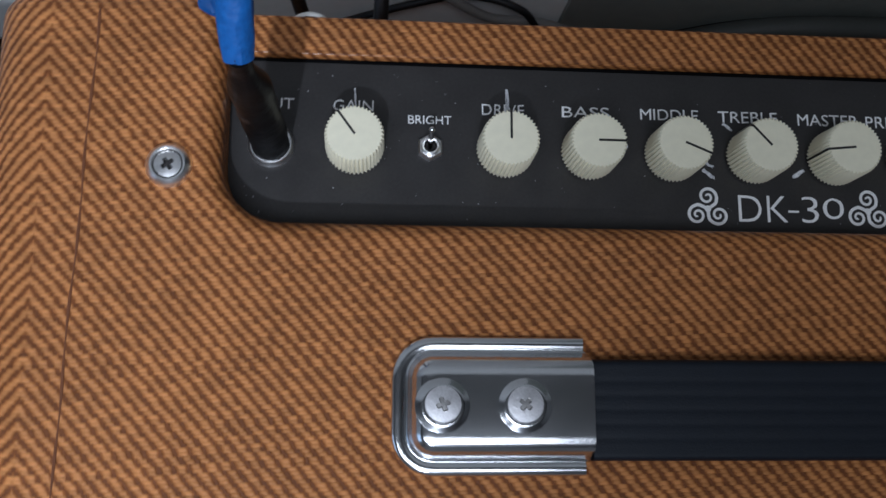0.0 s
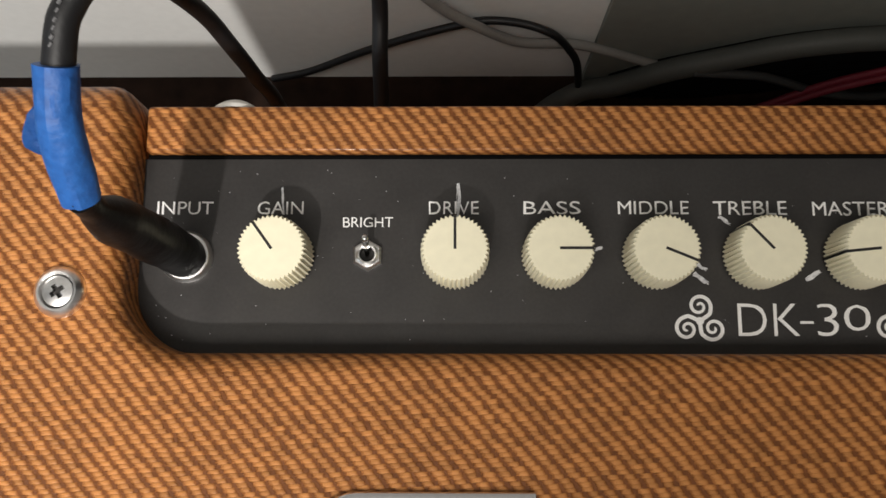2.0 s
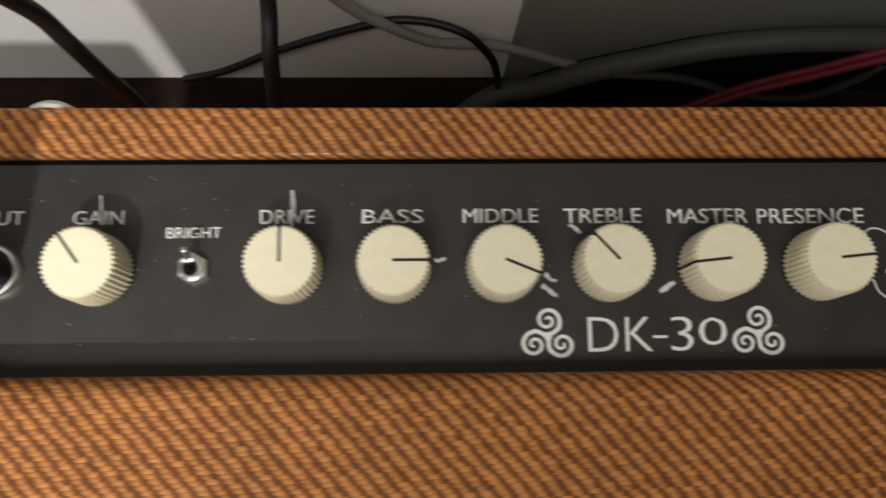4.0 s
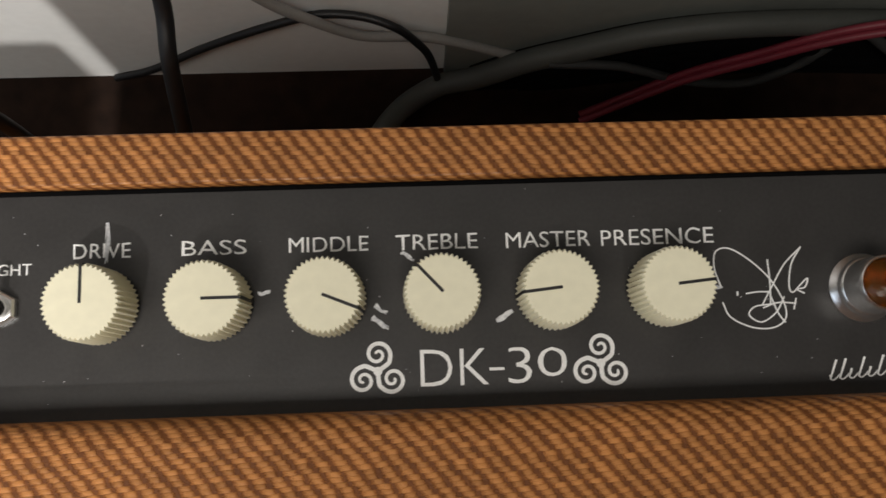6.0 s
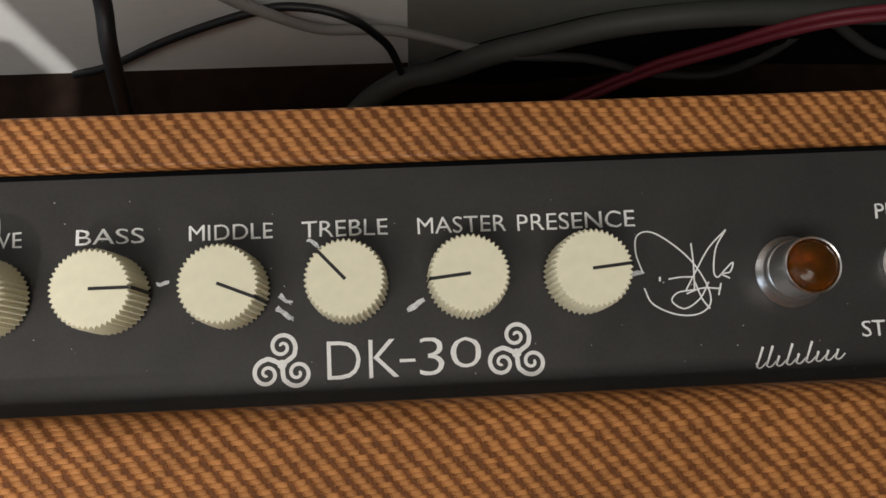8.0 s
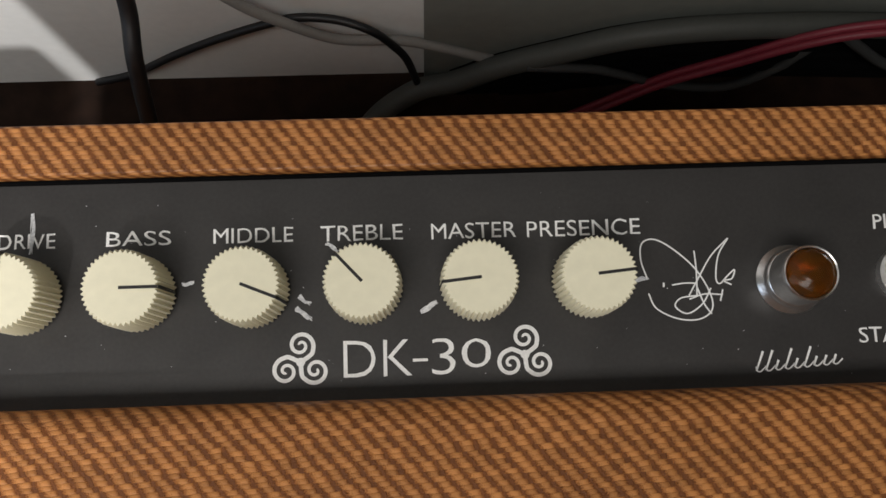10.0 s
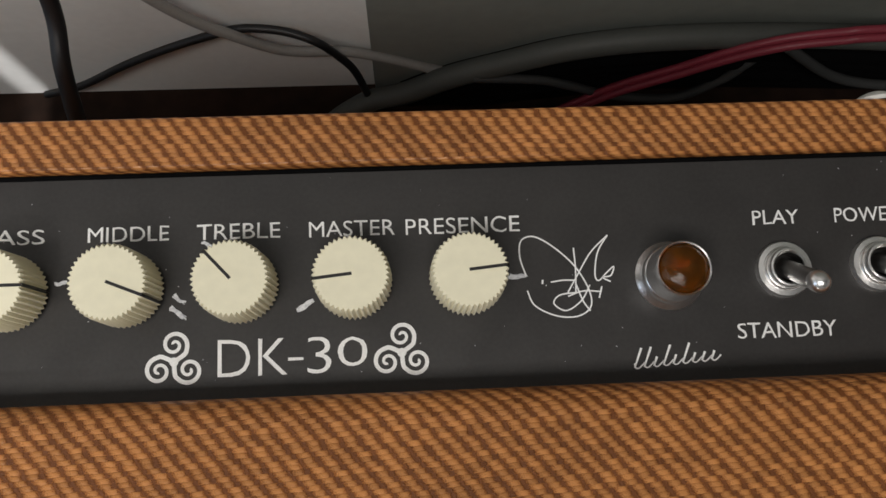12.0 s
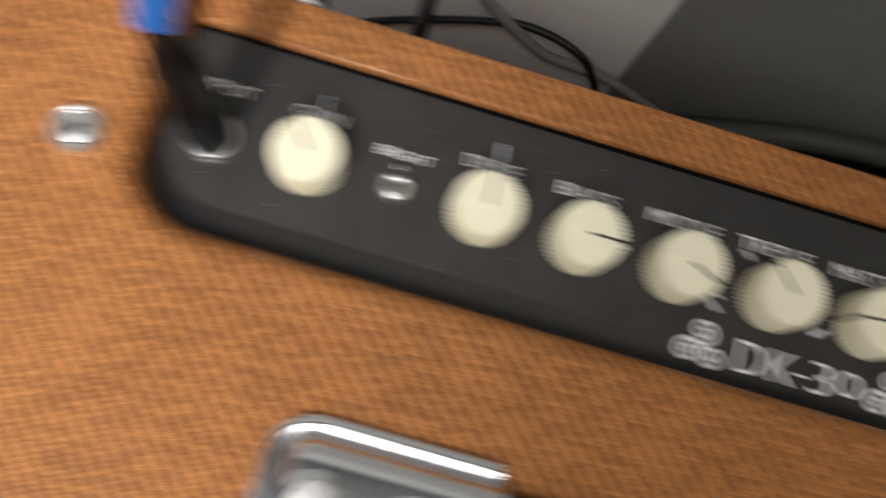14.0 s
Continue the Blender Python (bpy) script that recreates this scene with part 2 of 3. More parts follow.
def tube(points, radius, per=10, steps=14, flat=1.0, bm=None, wobble=0.0):
    """A hose along a smooth path; radius may be a function of 0..1; flat squashes it across."""
    bm = bm or bmesh.new()
    path = smooth_path(points, per)
    side = None
    rings = []
    for i, c in enumerate(path):
        d = (path[min(i + 1, len(path) - 1)] - path[max(i - 1, 0)]).normalized()
        if side is None:
            side = d.orthogonal().normalized() if abs(d.z) > 0.9 else d.cross(Vector((0, 0, 1))).normalized()
        side = (side - d * side.dot(d)).normalized()
        up = d.cross(side)
        f = i / (len(path) - 1)
        r = radius(f) if callable(radius) else radius
        ring = []
        for k in range(steps):
            a = 2 * math.pi * k / steps
            w = 1 + wobble * noise.noise(Vector((math.cos(a) * 1.5, math.sin(a) * 1.5, f * 7)))
            ring.append(bm.verts.new(c + (side * math.cos(a) * flat + up * math.sin(a)) * r * w))
        rings.append(ring)
    for a, b in zip(rings, rings[1:]):
        for k in range(steps):
            bm.faces.new((a[k], a[(k + 1) % steps], b[(k + 1) % steps], b[k]))
    bm.faces.new(rings[0])
    bm.faces.new(rings[-1])
    return bm


def block(x0, x1, y0, y1, z0, z1, bevel=0.0, segments=2, bm=None):
    bm = bm or bmesh.new()
    r = bmesh.ops.create_cube(bm, size=1, matrix=Matrix.Translation(((x0 + x1) / 2, (y0 + y1) / 2, (z0 + z1) / 2)) @ Matrix.Diagonal((x1 - x0, y1 - y0, z1 - z0, 1)))
    if bevel:
        edges = list({e for v in r["verts"] for e in v.link_edges})
        bmesh.ops.bevel(bm, geom=edges, offset=bevel, segments=segments, affect="EDGES", profile=0.5)
    return bm


def ribbon(points, width, z, per=8, thick=0.00012, bm=None):
    """A flat painted line; width may be a function of 0..1."""
    bm = bm or bmesh.new()
    path = smooth_path([(x, y, 0) for x, y in points], per)
    left, right = [], []
    for i, c in enumerate(path):
        d = (path[min(i + 1, len(path) - 1)] - path[max(i - 1, 0)]).normalized()
        w = width(i / (len(path) - 1)) if callable(width) else width
        s = Vector((-d.y, d.x, 0)) * w / 2
        left.append(c + s)
        right.append(c - s)
    tops = [[bm.verts.new((p.x, p.y, z + thick)) for p in row] for row in (left, right)]
    lows = [[bm.verts.new((p.x, p.y, z)) for p in row] for row in (left, right)]
    for i in range(len(path) - 1):
        bm.faces.new((tops[0][i], tops[0][i + 1], tops[1][i + 1], tops[1][i]))
        bm.faces.new((tops[0][i], tops[0][i + 1], lows[0][i + 1], lows[0][i]))
        bm.faces.new((tops[1][i], tops[1][i + 1], lows[1][i + 1], lows[1][i]))
    return bm


def lettering(words, x0, x1, y0, y1, parent, thin=0.0, mat=None):
    """Words in the built-in font, fitted to a box on the panel."""
    cu = bpy.data.curves.new("words", "FONT")
    cu.body, cu.size, cu.extrude, cu.offset = words, 1.0, 0.01, thin
    cu.resolution_u = 4
    tmp = bpy.data.objects.new("words", cu)
    scene.collection.objects.link(tmp)
    me = bpy.data.meshes.new_from_object(tmp.evaluated_get(bpy.context.evaluated_depsgraph_get()))
    bpy.data.objects.remove(tmp)
    co = np.array([v.co for v in me.vertices])
    lo, hi = co.min(0), co.max(0)
    for v in me.vertices:
        v.co = (x0 + (v.co.x - lo[0]) / (hi[0] - lo[0]) * (x1 - x0), y0 + (v.co.y - lo[1]) / (hi[1] - lo[1]) * (y1 - y0), 0.00016 if v.co.z > 0 else 0.0)
        q = Vector((v.co.x * 700, v.co.y * 700, 0))
        v.co.x += 0.00020 * noise.noise(q)
        v.co.y += 0.00020 * noise.noise(q + Vector((9.1, 3.7, 1.3)))
    me.materials.clear()
    me.materials.append(mat or INK)
    return part("lettering", me, None, parent)


# ---- room ----
def structure(name, bm, mat, label, category):
    return tagged(new(name, mesh_of(name, bm, mat, 30)), label, category, kind="structure")


structure("wall_back", block(-2.2, 2.2, WALL_Y, WALL_Y + 0.12, FLOOR - 0.1, 1.96), PLASTER, "pale grey plastered wall behind the amplifier", "wall")
structure("wall_front", block(-2.2, 2.2, -3.12, -3.0, FLOOR, 1.96), ROOMWALL, "plain grey-beige wall closing the room", "wall")
bm = block(-2.32, -2.2, -3.12, -1.5, FLOOR, 1.96)
block(-2.32, -2.2, -0.3, 0.392, FLOOR, 1.96, bm=bm)
block(-2.32, -2.2, -1.5, -0.3, FLOOR, 0.15, bm=bm)
block(-2.32, -2.2, -1.5, -0.3, 1.35, 1.96, bm=bm)
structure("wall_left", bm, ROOMWALL, "plain grey-beige wall with a window opening", "wall")
structure("wall_right", block(2.2, 2.32, -3.12, 0.392, FLOOR, 1.96), ROOMWALL, "plain grey-beige wall closing the room", "wall")
structure("ceiling", block(-2.32, 2.32, -3.12, 0.392, 1.96, 2.06), CEIL, "plain grey-beige painted ceiling", "ceiling")
floor = structure("floor", block(-2.32, 2.32, -3.12, WALL_Y, FLOOR - 0.05, FLOOR - 0.004), WOOD, "dark brown wooden plank floor", "floor")
board = structure("wall_panel", block(0.112, 1.4, WALL_Y - 0.006, WALL_Y, FLOOR + 0.0, 0.6, 0.001), DARKBOARD, "dark green-grey board against the wall", "panel")
box = thing("storage_box", (-0.40, -0.08, FLOOR), "low dark grey box standing beside the amplifier", "box")
part("body", block(-0.62, -0.195, -0.20, 0.04, FLOOR - 0.004, -0.162, 0.006), CARD, box)
part("lid", block(-0.625, -0.190, -0.205, 0.044, -0.161, -0.145, 0.004), CARD, box)

# ---- amplifier cabinet ----
XL, XR, YB, YF = -0.171, 0.371, 0.0515, -0.200
OL, OR, OF = -0.0955, 0.2955, -0.0295
amp = thing("guitar_amplifier", (0.10, -0.07, FLOOR), "tweed-covered combo guitar amplifier with a dark top control panel", "amplifier")


def cloth_uv(bm, fn):
    lay = bm.loops.layers.uv.new("cloth")
    for f in bm.faces:
        for lp in f.loops:
            lp[lay].uv = fn(f, lp.vert)


def cabinet_top():
    """The cloth-covered top board with the notch for the panel: flat sheet, rolled edges round the notch and along the outer rim."""
    bm = bmesh.new()
    uv = {}
    roll, inner, wide = 0.0125, 0.0075, 0.0200

    def v(x, y, z, u, w):
        q = bm.verts.new((x, y, z))
        uv[q] = (u, w)
        return q

    # outline of the notch, from the back left corner round to the back right, with inward normals and a local roll radius
    pts = []
    n = 10
    cr = 0.020
    yb = YB - roll
    for k in range(12):
        y = yb + (OF + cr - yb) * k / 12
        pts.append((OL, y, -1, 0, roll - (roll - inner) * k / 12))
    for k in range(n + 1):
        a = math.pi + (math.pi / 2) * k / n
        pts.append((OL + cr + cr * math.cos(a), OF + cr + cr * math.sin(a), math.cos(a), math.sin(a), inner))
    for k in range(1, 40):
        pts.append((OL + cr + (OR - OL - 2 * cr) * k / 40, OF, 0, -1, inner))
    for k in range(n + 1):
        a = 1.5 * math.pi + (math.pi / 2) * k / n
        pts.append((OR - cr + cr * math.cos(a), OF + cr + cr * math.sin(a), math.cos(a), math.sin(a), inner))
    for k in range(1, 13):
        y = OF + cr + (yb - OF - cr) * k / 12
        pts.append((OR, y, 1, 0, inner + (roll - inner) * k / 12))
    seg = 7
    columns = []
    for x, y, nx, ny, deep in pts:
        col = []
        r = inner
        ex, ey = x + nx * r, y + ny * r
        for s in range(seg + 1):
            a = (math.pi / 2) * s / seg
            d, z = r * (1 - math.sin(a)), TOP - deep * (1 - math.cos(a))
            arc = r * a
            wob = 0.0003 * noise.noise(Vector((x * 60, y * 60, s)))
            col.append(v(x + nx * d, y + ny * d, z + wob * (s / seg), ex - nx * arc, ey - ny * arc))
        arc = r * math.pi / 2 + (TOP - deep + 0.02)
        col.append(v(x, y, -0.02, ex - nx * arc, ey - ny * arc))
        columns.append(col)
    for a, b in zip(columns, columns[1:]):
        for i in range(len(a) - 1):
            bm.faces.new((a[i], b[i], b[i + 1], a[i + 1]))
    # outer rim: back left, left, front, right, back right
    rim = [(columns[0][0].co.x, YB - roll), (XL + wide, YB - roll), (XL + wide, YF + roll), (XR - wide, YF + roll), (XR - wide, YB - roll), (columns[-1][0].co.x, YB - roll)]
    flat_rim = [v(x, y, TOP, x, y) for x, y in rim]
    loop = flat_rim[1:-1] + [c[0] for c in reversed(columns)]
    sheet = bm.faces.new(loop)
    drop = [-0.03, -0.25, FLOOR + 0.03]

    def wall(p, q, nx, ny, mirror):
        """A rolled edge and the side below it, between two rim points."""
        strips = []
        flat = wide if nx else roll
        for x, y in (p, q):
            col = []
            for s in range(9):
                a = (math.pi / 2) * s / 8
                col.append((x + nx * flat * math.sin(a), y + ny * flat * math.sin(a), TOP - roll * (1 - math.cos(a)), flat * a))
            for z in drop:
                col.append((x + nx * flat, y + ny * flat, z, flat * math.pi / 2 + (TOP - roll - z)))
            strips.append([v(cx, cy, cz, x + (-nx if mirror else nx) * s, y + (-ny if mirror else ny) * s) for cx, cy, cz, s in col])
        for i in range(len(strips[0]) - 1):
            bm.faces.new((strips[0][i], strips[1][i], strips[1][i + 1], strips[0][i + 1]))

    def corner(x, y, a0, rx):
        """A ball corner and the quarter column below it."""
        cols = []
        for k in range(7):
            b = a0 + (math.pi / 2) * k / 6
            nx, ny = math.cos(b), math.sin(b)
            col = []
            for s in range(9):
                a = (math.pi / 2) * s / 8
                col.append(v(x + nx * rx * math.sin(a), y + ny * roll * math.sin(a), TOP - roll * (1 - math.cos(a)), x + abs(nx) * rx * a * (1 if rx > roll else nx), y + ny * roll * a))
            for z in drop:
                s = roll * math.pi / 2 + (TOP - roll - z)
                col.append(v(x + nx * rx, y + ny * roll, z, x + abs(nx) * s * (1 if rx > roll else nx), y + ny * s))
            cols.append(col)
        for a, b in zip(cols, cols[1:]):
            for i in range(len(a) - 1):
                bm.faces.new((a[i], b[i], b[i + 1], a[i + 1]))

    names = [(0, 1, 0, 1, False), (1, 2, -1, 0, True), (2, 3, 0, -1, True), (3, 4, 1, 0, True), (4, 5, 0, 1, False)]
    for i, j, nx, ny, mirror in names:
        wall(rim[i], rim[j], nx, ny, mirror)
    corner(*rim[1], math.pi / 2, wide)
    corner(*rim[2], math.pi, wide)
    corner(*rim[3], 1.5 * math.pi, wide)
    corner(*rim[4], 0, wide)
    corner(*rim[0], 0, inner)
    corner(*rim[5], math.pi / 2, inner)
    bmesh.ops.triangulate(bm, faces=[sheet])
    cloth_uv(bm, lambda f, q: uv[q])
    bmesh.ops.remove_doubles(bm, verts=bm.verts, dist=0.00002)
    return bm


part("cabinet_cover", cabinet_top(), TWEED, amp, "lacquered golden brown striped tweed covering", smooth=50)


def seam():
    """The raised line where two widths of cloth meet."""
    bm = tube([(-0.1362 - 0.0034 * min(1, k / 9) + 0.0003 * math.sin(k * 1.7), 0.040 - 0.225 * k / 14, TOP - 0.0002) for k in range(15)], lambda f: 0.00046 + 0.00016 * math.sin(f * 61), 6, 8)
    cloth_uv(bm, lambda f, q: (q.co.x, q.co.y))
    return bm


part("cloth_seam", seam(), THREAD, amp, "dark seam line in the tweed")


def lip():
    """The upper edge of the back board, wrapped in cloth cut at a steeper slant."""
    bm = block(OL + 0.0008, OR - 0.0008, 0.0319, 0.0466, FLOOR + 0.05, 0.0032, 0.0013, 4)
    bmesh.ops.subdivide_edges(bm, edges=[e for e in bm.edges if abs(e.verts[0].co.x - e.verts[1].co.x) > 0.1], cuts=60)
    for q in bm.verts:
        if q.co.z > -0.01:
            q.co.z += 0.00025 * noise.noise(Vector((q.co.x * 40, q.co.y * 30, 3)))
    c, s = math.cos(radians(-5)), math.sin(radians(-5))

    def fn(f, q):
        y = q.co.y + (0.0035 - q.co.z) * (-1 if q.co.y < 0.039 else 1)
        return (c * q.co.x + s * y + 0.4, c * y - s * q.co.x)

    bm.normal_update()
    cloth_uv(bm, fn)
    return bm


# shade of the gap before the back board, put in as a black strip
part("gap_shade_strip", block(OL + 0.001, OR - 0.001, 0.0305, 0.0317, -0.02, 0.0005, 0.0002), MATTBLACK, amp, "black strip standing in for the shaded gap between panel and back board")
part("back_board", lip(), TWEED, amp, "tweed-wrapped top edge of the back board")
part("inner_shell", block(XL + 0.006, XR - 0.006, YF + 0.006, 0.0318, FLOOR + 0.02, -0.022), CARD, amp)
part("front_grille", block(XL + 0.03, XR - 0.03, YF - 0.004, YF + 0.004, FLOOR + 0.05, -0.04, 0.003), CARD, amp)
for x in (XL + 0.05, XR - 0.05):
    for y in (YF + 0.04, YB - 0.04):
        part("foot", lathe([(0.018, FLOOR - 0.004), (0.02, FLOOR + 0.004), (0.018, FLOOR + 0.03)], 24), RUBBER, amp, at=Matrix.Translation((x, y, 0)))

panel = part("control_panel", block(OL - 0.004, OR + 0.004, -0.034, 0.0308, -0.003, 0.0, 0.0004, 1), PANEL, amp, "satin dark grey control panel with white lettering")


# ---- screws ----
def phillips(radius, dome, cross, depth, steps=64, rings=20):
    """A domed screw head with a cross-shaped recess."""
    bm = bmesh.new()
    grid = []
    for j in range(rings + 1):
        r = radius * (1 - j / rings)
        row = []
        for i in range(steps):
            a = 2 * math.pi * i / steps
            x, y = r * math.cos(a), r * math.sin(a)
            z = dome * (1 - (r / radius) ** 2)
            cx, cy = abs(x), abs(y)
            arm, wide = cross, cross * 0.32
            if (cx < arm and cy < wide) or (cy < arm and cx < wide):
                z -= depth
            row.append(bm.verts.new((x, y, z)))
        grid.append(row)
    skirt = [bm.verts.new((q.co.x, q.co.y, -0.0012)) for q in grid[0]]
    grid.insert(0, skirt)
    for a, b in zip(grid[:-1], grid[1:-1]):
        for i in range(steps):
            f = bm.faces.new((a[i], a[(i + 1) % steps], b[(i + 1) % steps], b[i]))
            x, y = (abs(c) for c in f.calc_center_median().xy)
            # cross faces take the darker second material: the recess's shade as colour
            f.material_index = int((x < cross and y < cross * 0.33) or (y < cross and x < cross * 0.33))
    bm.faces.new(grid[-2]).material_index = 1
    return bm


def cup_screw(x, y, z, turn):
    w = part("cup_washer", lathe([(0.0074, 0.0), (0.0074, 0.0006), (0.0066, 0.0022), (0.0056, 0.0031), (0.0050, 0.0030), (0.0046, 0.0016), (0.0043, 0.0006), (0.0, 0.0004)], 40), NICKEL, amp, "nickel cup washer with a cross-head screw", at=Matrix.Translation((x, y, z)))
    part("screw", phillips(0.0043, 0.0005, 0.0020, 0.0012), (NICKEL, STEELDARK), w, at=pose(0, 0, 0.0021, 0, 0, turn))


cup_screw(-0.1112, -0.0128, TOP - 0.0002, 35)
cup_screw(0.3112, -0.0128, TOP - 0.0002, 10)
for x, turn in ((-0.069, 80), (0.2705, 20)):
    part("back_screw", phillips(0.0068, 0.0028, 0.0024, 0.0011), (WHITEHEAD, STEELDARK), amp, "pale round-headed screw in the back board", at=pose(x, 0.0478, -0.0040, -90, 0, 0) @ pose(0, 0, 0, 0, 0, turn))


# ---- knobs ----
KNOB_H, KNOB_R = 0.016, 0.00985


def knob_mesh():
    f = 1.0
    return lathe([(KNOB_R * 1.035, 0.0012, f), (KNOB_R * 1.03, 0.004, f), (KNOB_R * 1.0, KNOB_H - 0.0006, f), (KNOB_R * 0.965, KNOB_H, f), (KNOB_R * 0.86, KNOB_H, 0), (KNOB_R * 0.4, KNOB_H + 0.00005, 0)], 264, 44, 0.00072)


def pointer_mesh():
    """The black line from the middle of the cap to its rim and down the side."""
    bm = bmesh.new()
    w = 0.00040
    line = [(-0.0002, KNOB_H + 0.00012), (KNOB_R * 0.95, KNOB_H + 0.0001), (KNOB_R * 1.0, KNOB_H - 0.0005), (KNOB_R * 1.035, 0.0014)]
    rows = [(bm.verts.new((x, -w, z)), bm.verts.new((x, w, z)), bm.verts.new((x - 0.0004, w, z - 0.0004)), bm.verts.new((x - 0.0004, -w, z - 0.0004))) for x, z in line]
    for a, b in zip(rows, rows[1:]):
        for i in range(4):
            bm.faces.new((a[i], a[(i + 1) % 4], b[(i + 1) % 4], b[i]))
    bm.faces.new(rows[0])
    bm.faces.new(rows[-1])
    return bm


KNOB = mesh_of("knob", knob_mesh(), CREAM, 50)
POINTER = mesh_of("pointer", pointer_mesh(), BLACKLINE, 30)
for x, turn in ((-0.0524, 126), (0.0, 90), (0.030, 0), (0.060, -22.5), (0.090, 132.5), (0.120, 185.8), (0.150, 5.5)):
    k = part("knob", KNOB, None, amp, "cream fluted plastic knob with a black pointer line", at=Matrix.Translation((x, 0, 0)))
    part("pointer", POINTER, None, k, "black pointer line", at=pose(0, 0, 0, 0, 0, turn))
    part("skirt_shaft", lathe([(0.006, -0.001), (0.006, 0.0014)], 20), STEELDARK, k)

# ---- lettering and marks on the panel ----
for words, x0, x1, y0, y1 in (
    ("INPUT", -0.0910, -0.0738, 0.0140, 0.0180), ("GAIN", -0.0602, -0.0462, 0.0140, 0.0180), ("BRIGHT", -0.0340, -0.0188, 0.0100, 0.0131),
    ("DRIVE", -0.0080, 0.0072, 0.0140, 0.0180), ("BASS", 0.0208, 0.0380, 0.0140, 0.0180), ("MIDDLE", 0.0494, 0.0708, 0.0140, 0.0180),
    ("TREBLE", 0.0782, 0.1004, 0.0138, 0.0180), ("MASTER", 0.1080, 0.1312, 0.0135, 0.0178), ("PRESENCE", 0.1340, 0.1650, 0.0133, 0.0177),
    ("PLAY", 0.2293, 0.2422, 0.0130, 0.0170), ("STANDBY", 0.2222, 0.2492, -0.0180, -0.0138), ("POWER", 0.2522, 0.2705, 0.0130, 0.0170)):
    lettering(words, x0, x1, y0, y1, panel, -0.002)
lettering("DK", 0.0838, 0.1020, -0.0228, -0.0132, panel, -0.012)
lettering("-", 0.1022, 0.1062, -0.0192, -0.0184, panel)
lettering("3", 0.1072, 0.1134, -0.0228, -0.0132, panel, -0.012)
lettering("0", 0.1152, 0.1230, -0.0212, -0.0136, panel, -0.012)


def triple_spiral(x, y):
    bm = bmesh.new()
    for k in range(3):
        a0 = radians(90 + 120 * k)
        cx, cy = x + 0.00445 * math.cos(a0), y + 0.00445 * math.sin(a0)
        pts = []
        for i in range(34):
            f = i / 33
            r = 0.0031 * (1 - f) + 0.0004
            a = a0 - math.pi * 0.62 + f * math.pi * 3.0
            pts.append((cx + r * math.cos(a), cy + r * math.sin(a)))
        b0 = a0 - math.pi * 0.62
        pts.insert(0, (pts[0][0] + 0.0013 * math.sin(b0), pts[0][1] - 0.0013 * math.cos(b0)))
        pts.insert(0, (x, y))
        ribbon(pts, lambda f: 0.00118 - 0.0005 * f, 0.0, 3, 0.00016 + 0.00002 * k, bm)
    bmesh.ops.create_circle(bm, cap_ends=True, segments=20, radius=0.0012, matrix=Matrix.Translation((x, y, 0.00023)))
    part("emblem", bm, INK, panel, "white triple spiral emblem")


triple_spiral(0.0726, -0.0184)
triple_spiral(0.1320, -0.0182)

# unreadable flourish in white pen, and a slanting script mark drawn as plain strokes
bm = bmesh.new()
ribbon([(0.1661, 0.0008), (0.1646, 0.0062), (0.1652, 0.0107), (0.1687, 0.0117), (0.1737, 0.0088), (0.1792, 0.0034), (0.1827, -0.0031), (0.183, -0.0078), (0.1794, -0.0103), (0.1736, -0.01), (0.168, -0.0071), (0.1661, -0.003)], 0.0004, 0.0, 8, 0.00012, bm)
ribbon([(0.1793, 0.0083), (0.1795, 0.0026), (0.1792, -0.004)], 0.0004, 0.0, 8, 0.00013, bm)
ribbon([(0.177, -0.0039), (0.1801, 0.0011), (0.1839, 0.0069), (0.1888, 0.0115)], 0.0004, 0.0, 8, 0.00014, bm)
ribbon([(0.1888, 0.0115), (0.1858, 0.0068), (0.1847, 0.0009), (0.1856, -0.0009), (0.1878, 0.0011), (0.1899, 0.0028), (0.189, 0.0004), (0.1868, -0.0001), (0.1888, -0.0013)], 0.0004, 0.0, 8, 0.00015, bm)
ribbon([(0.1726, -0.0009), (0.1759, -0.0005), (0.1793, -0.0006)], 0.0004, 0.0, 8, 0.00016, bm)
ribbon([(0.177, -0.0049), (0.1812, -0.0036), (0.1862, -0.0039)], 0.0004, 0.0, 8, 0.00017, bm)
ribbon([(0.1797, -0.0039), (0.1748, -0.0045), (0.1731, -0.0067), (0.1763, -0.0087), (0.1805, -0.0062), (0.1831, -0.002)], 0.0004, 0.0, 8, 0.00018, bm)
ribbon([(0.1863, -0.0025), (0.1854, -0.0056)], 0.0004, 0.0, 8, 0.00019, bm)
ribbon([(0.1704, -0.0002), (0.1703, -0.0014)], 0.0005, 0.0, 8, 0.00020, bm)
ribbon([(0.1794, -0.0018), (0.181, -0.0063), (0.1828, -0.009)], 0.0004, 0.0, 8, 0.00021, bm)
part("pen_flourish", bm, INK, panel, "white pen flourish", smooth=None)
for k in range(9):
    x = 0.1935 + 0.0026 * k
    tall = 0.0052 if k in (0, 1, 3, 5) else 0.0024
    y = -0.0246 + 0.00018 * k
    bm = ribbon([(x, y + 0.0012), (x + 0.0003, y), (x + 0.0012, y - 0.0001), (x + 0.0027, y + 0.0012)], 0.00038, 0.0, 4, 0.00016)
    ribbon([(x, y), (x + tall * 0.42, y + tall)], lambda f: 0.00042 + 0.0002 * f, 0.0, 4, 0.00014, bm)
    part("script_stroke", bm, INK, panel, "slanting white script stroke" if k == 0 else "", smooth=None)


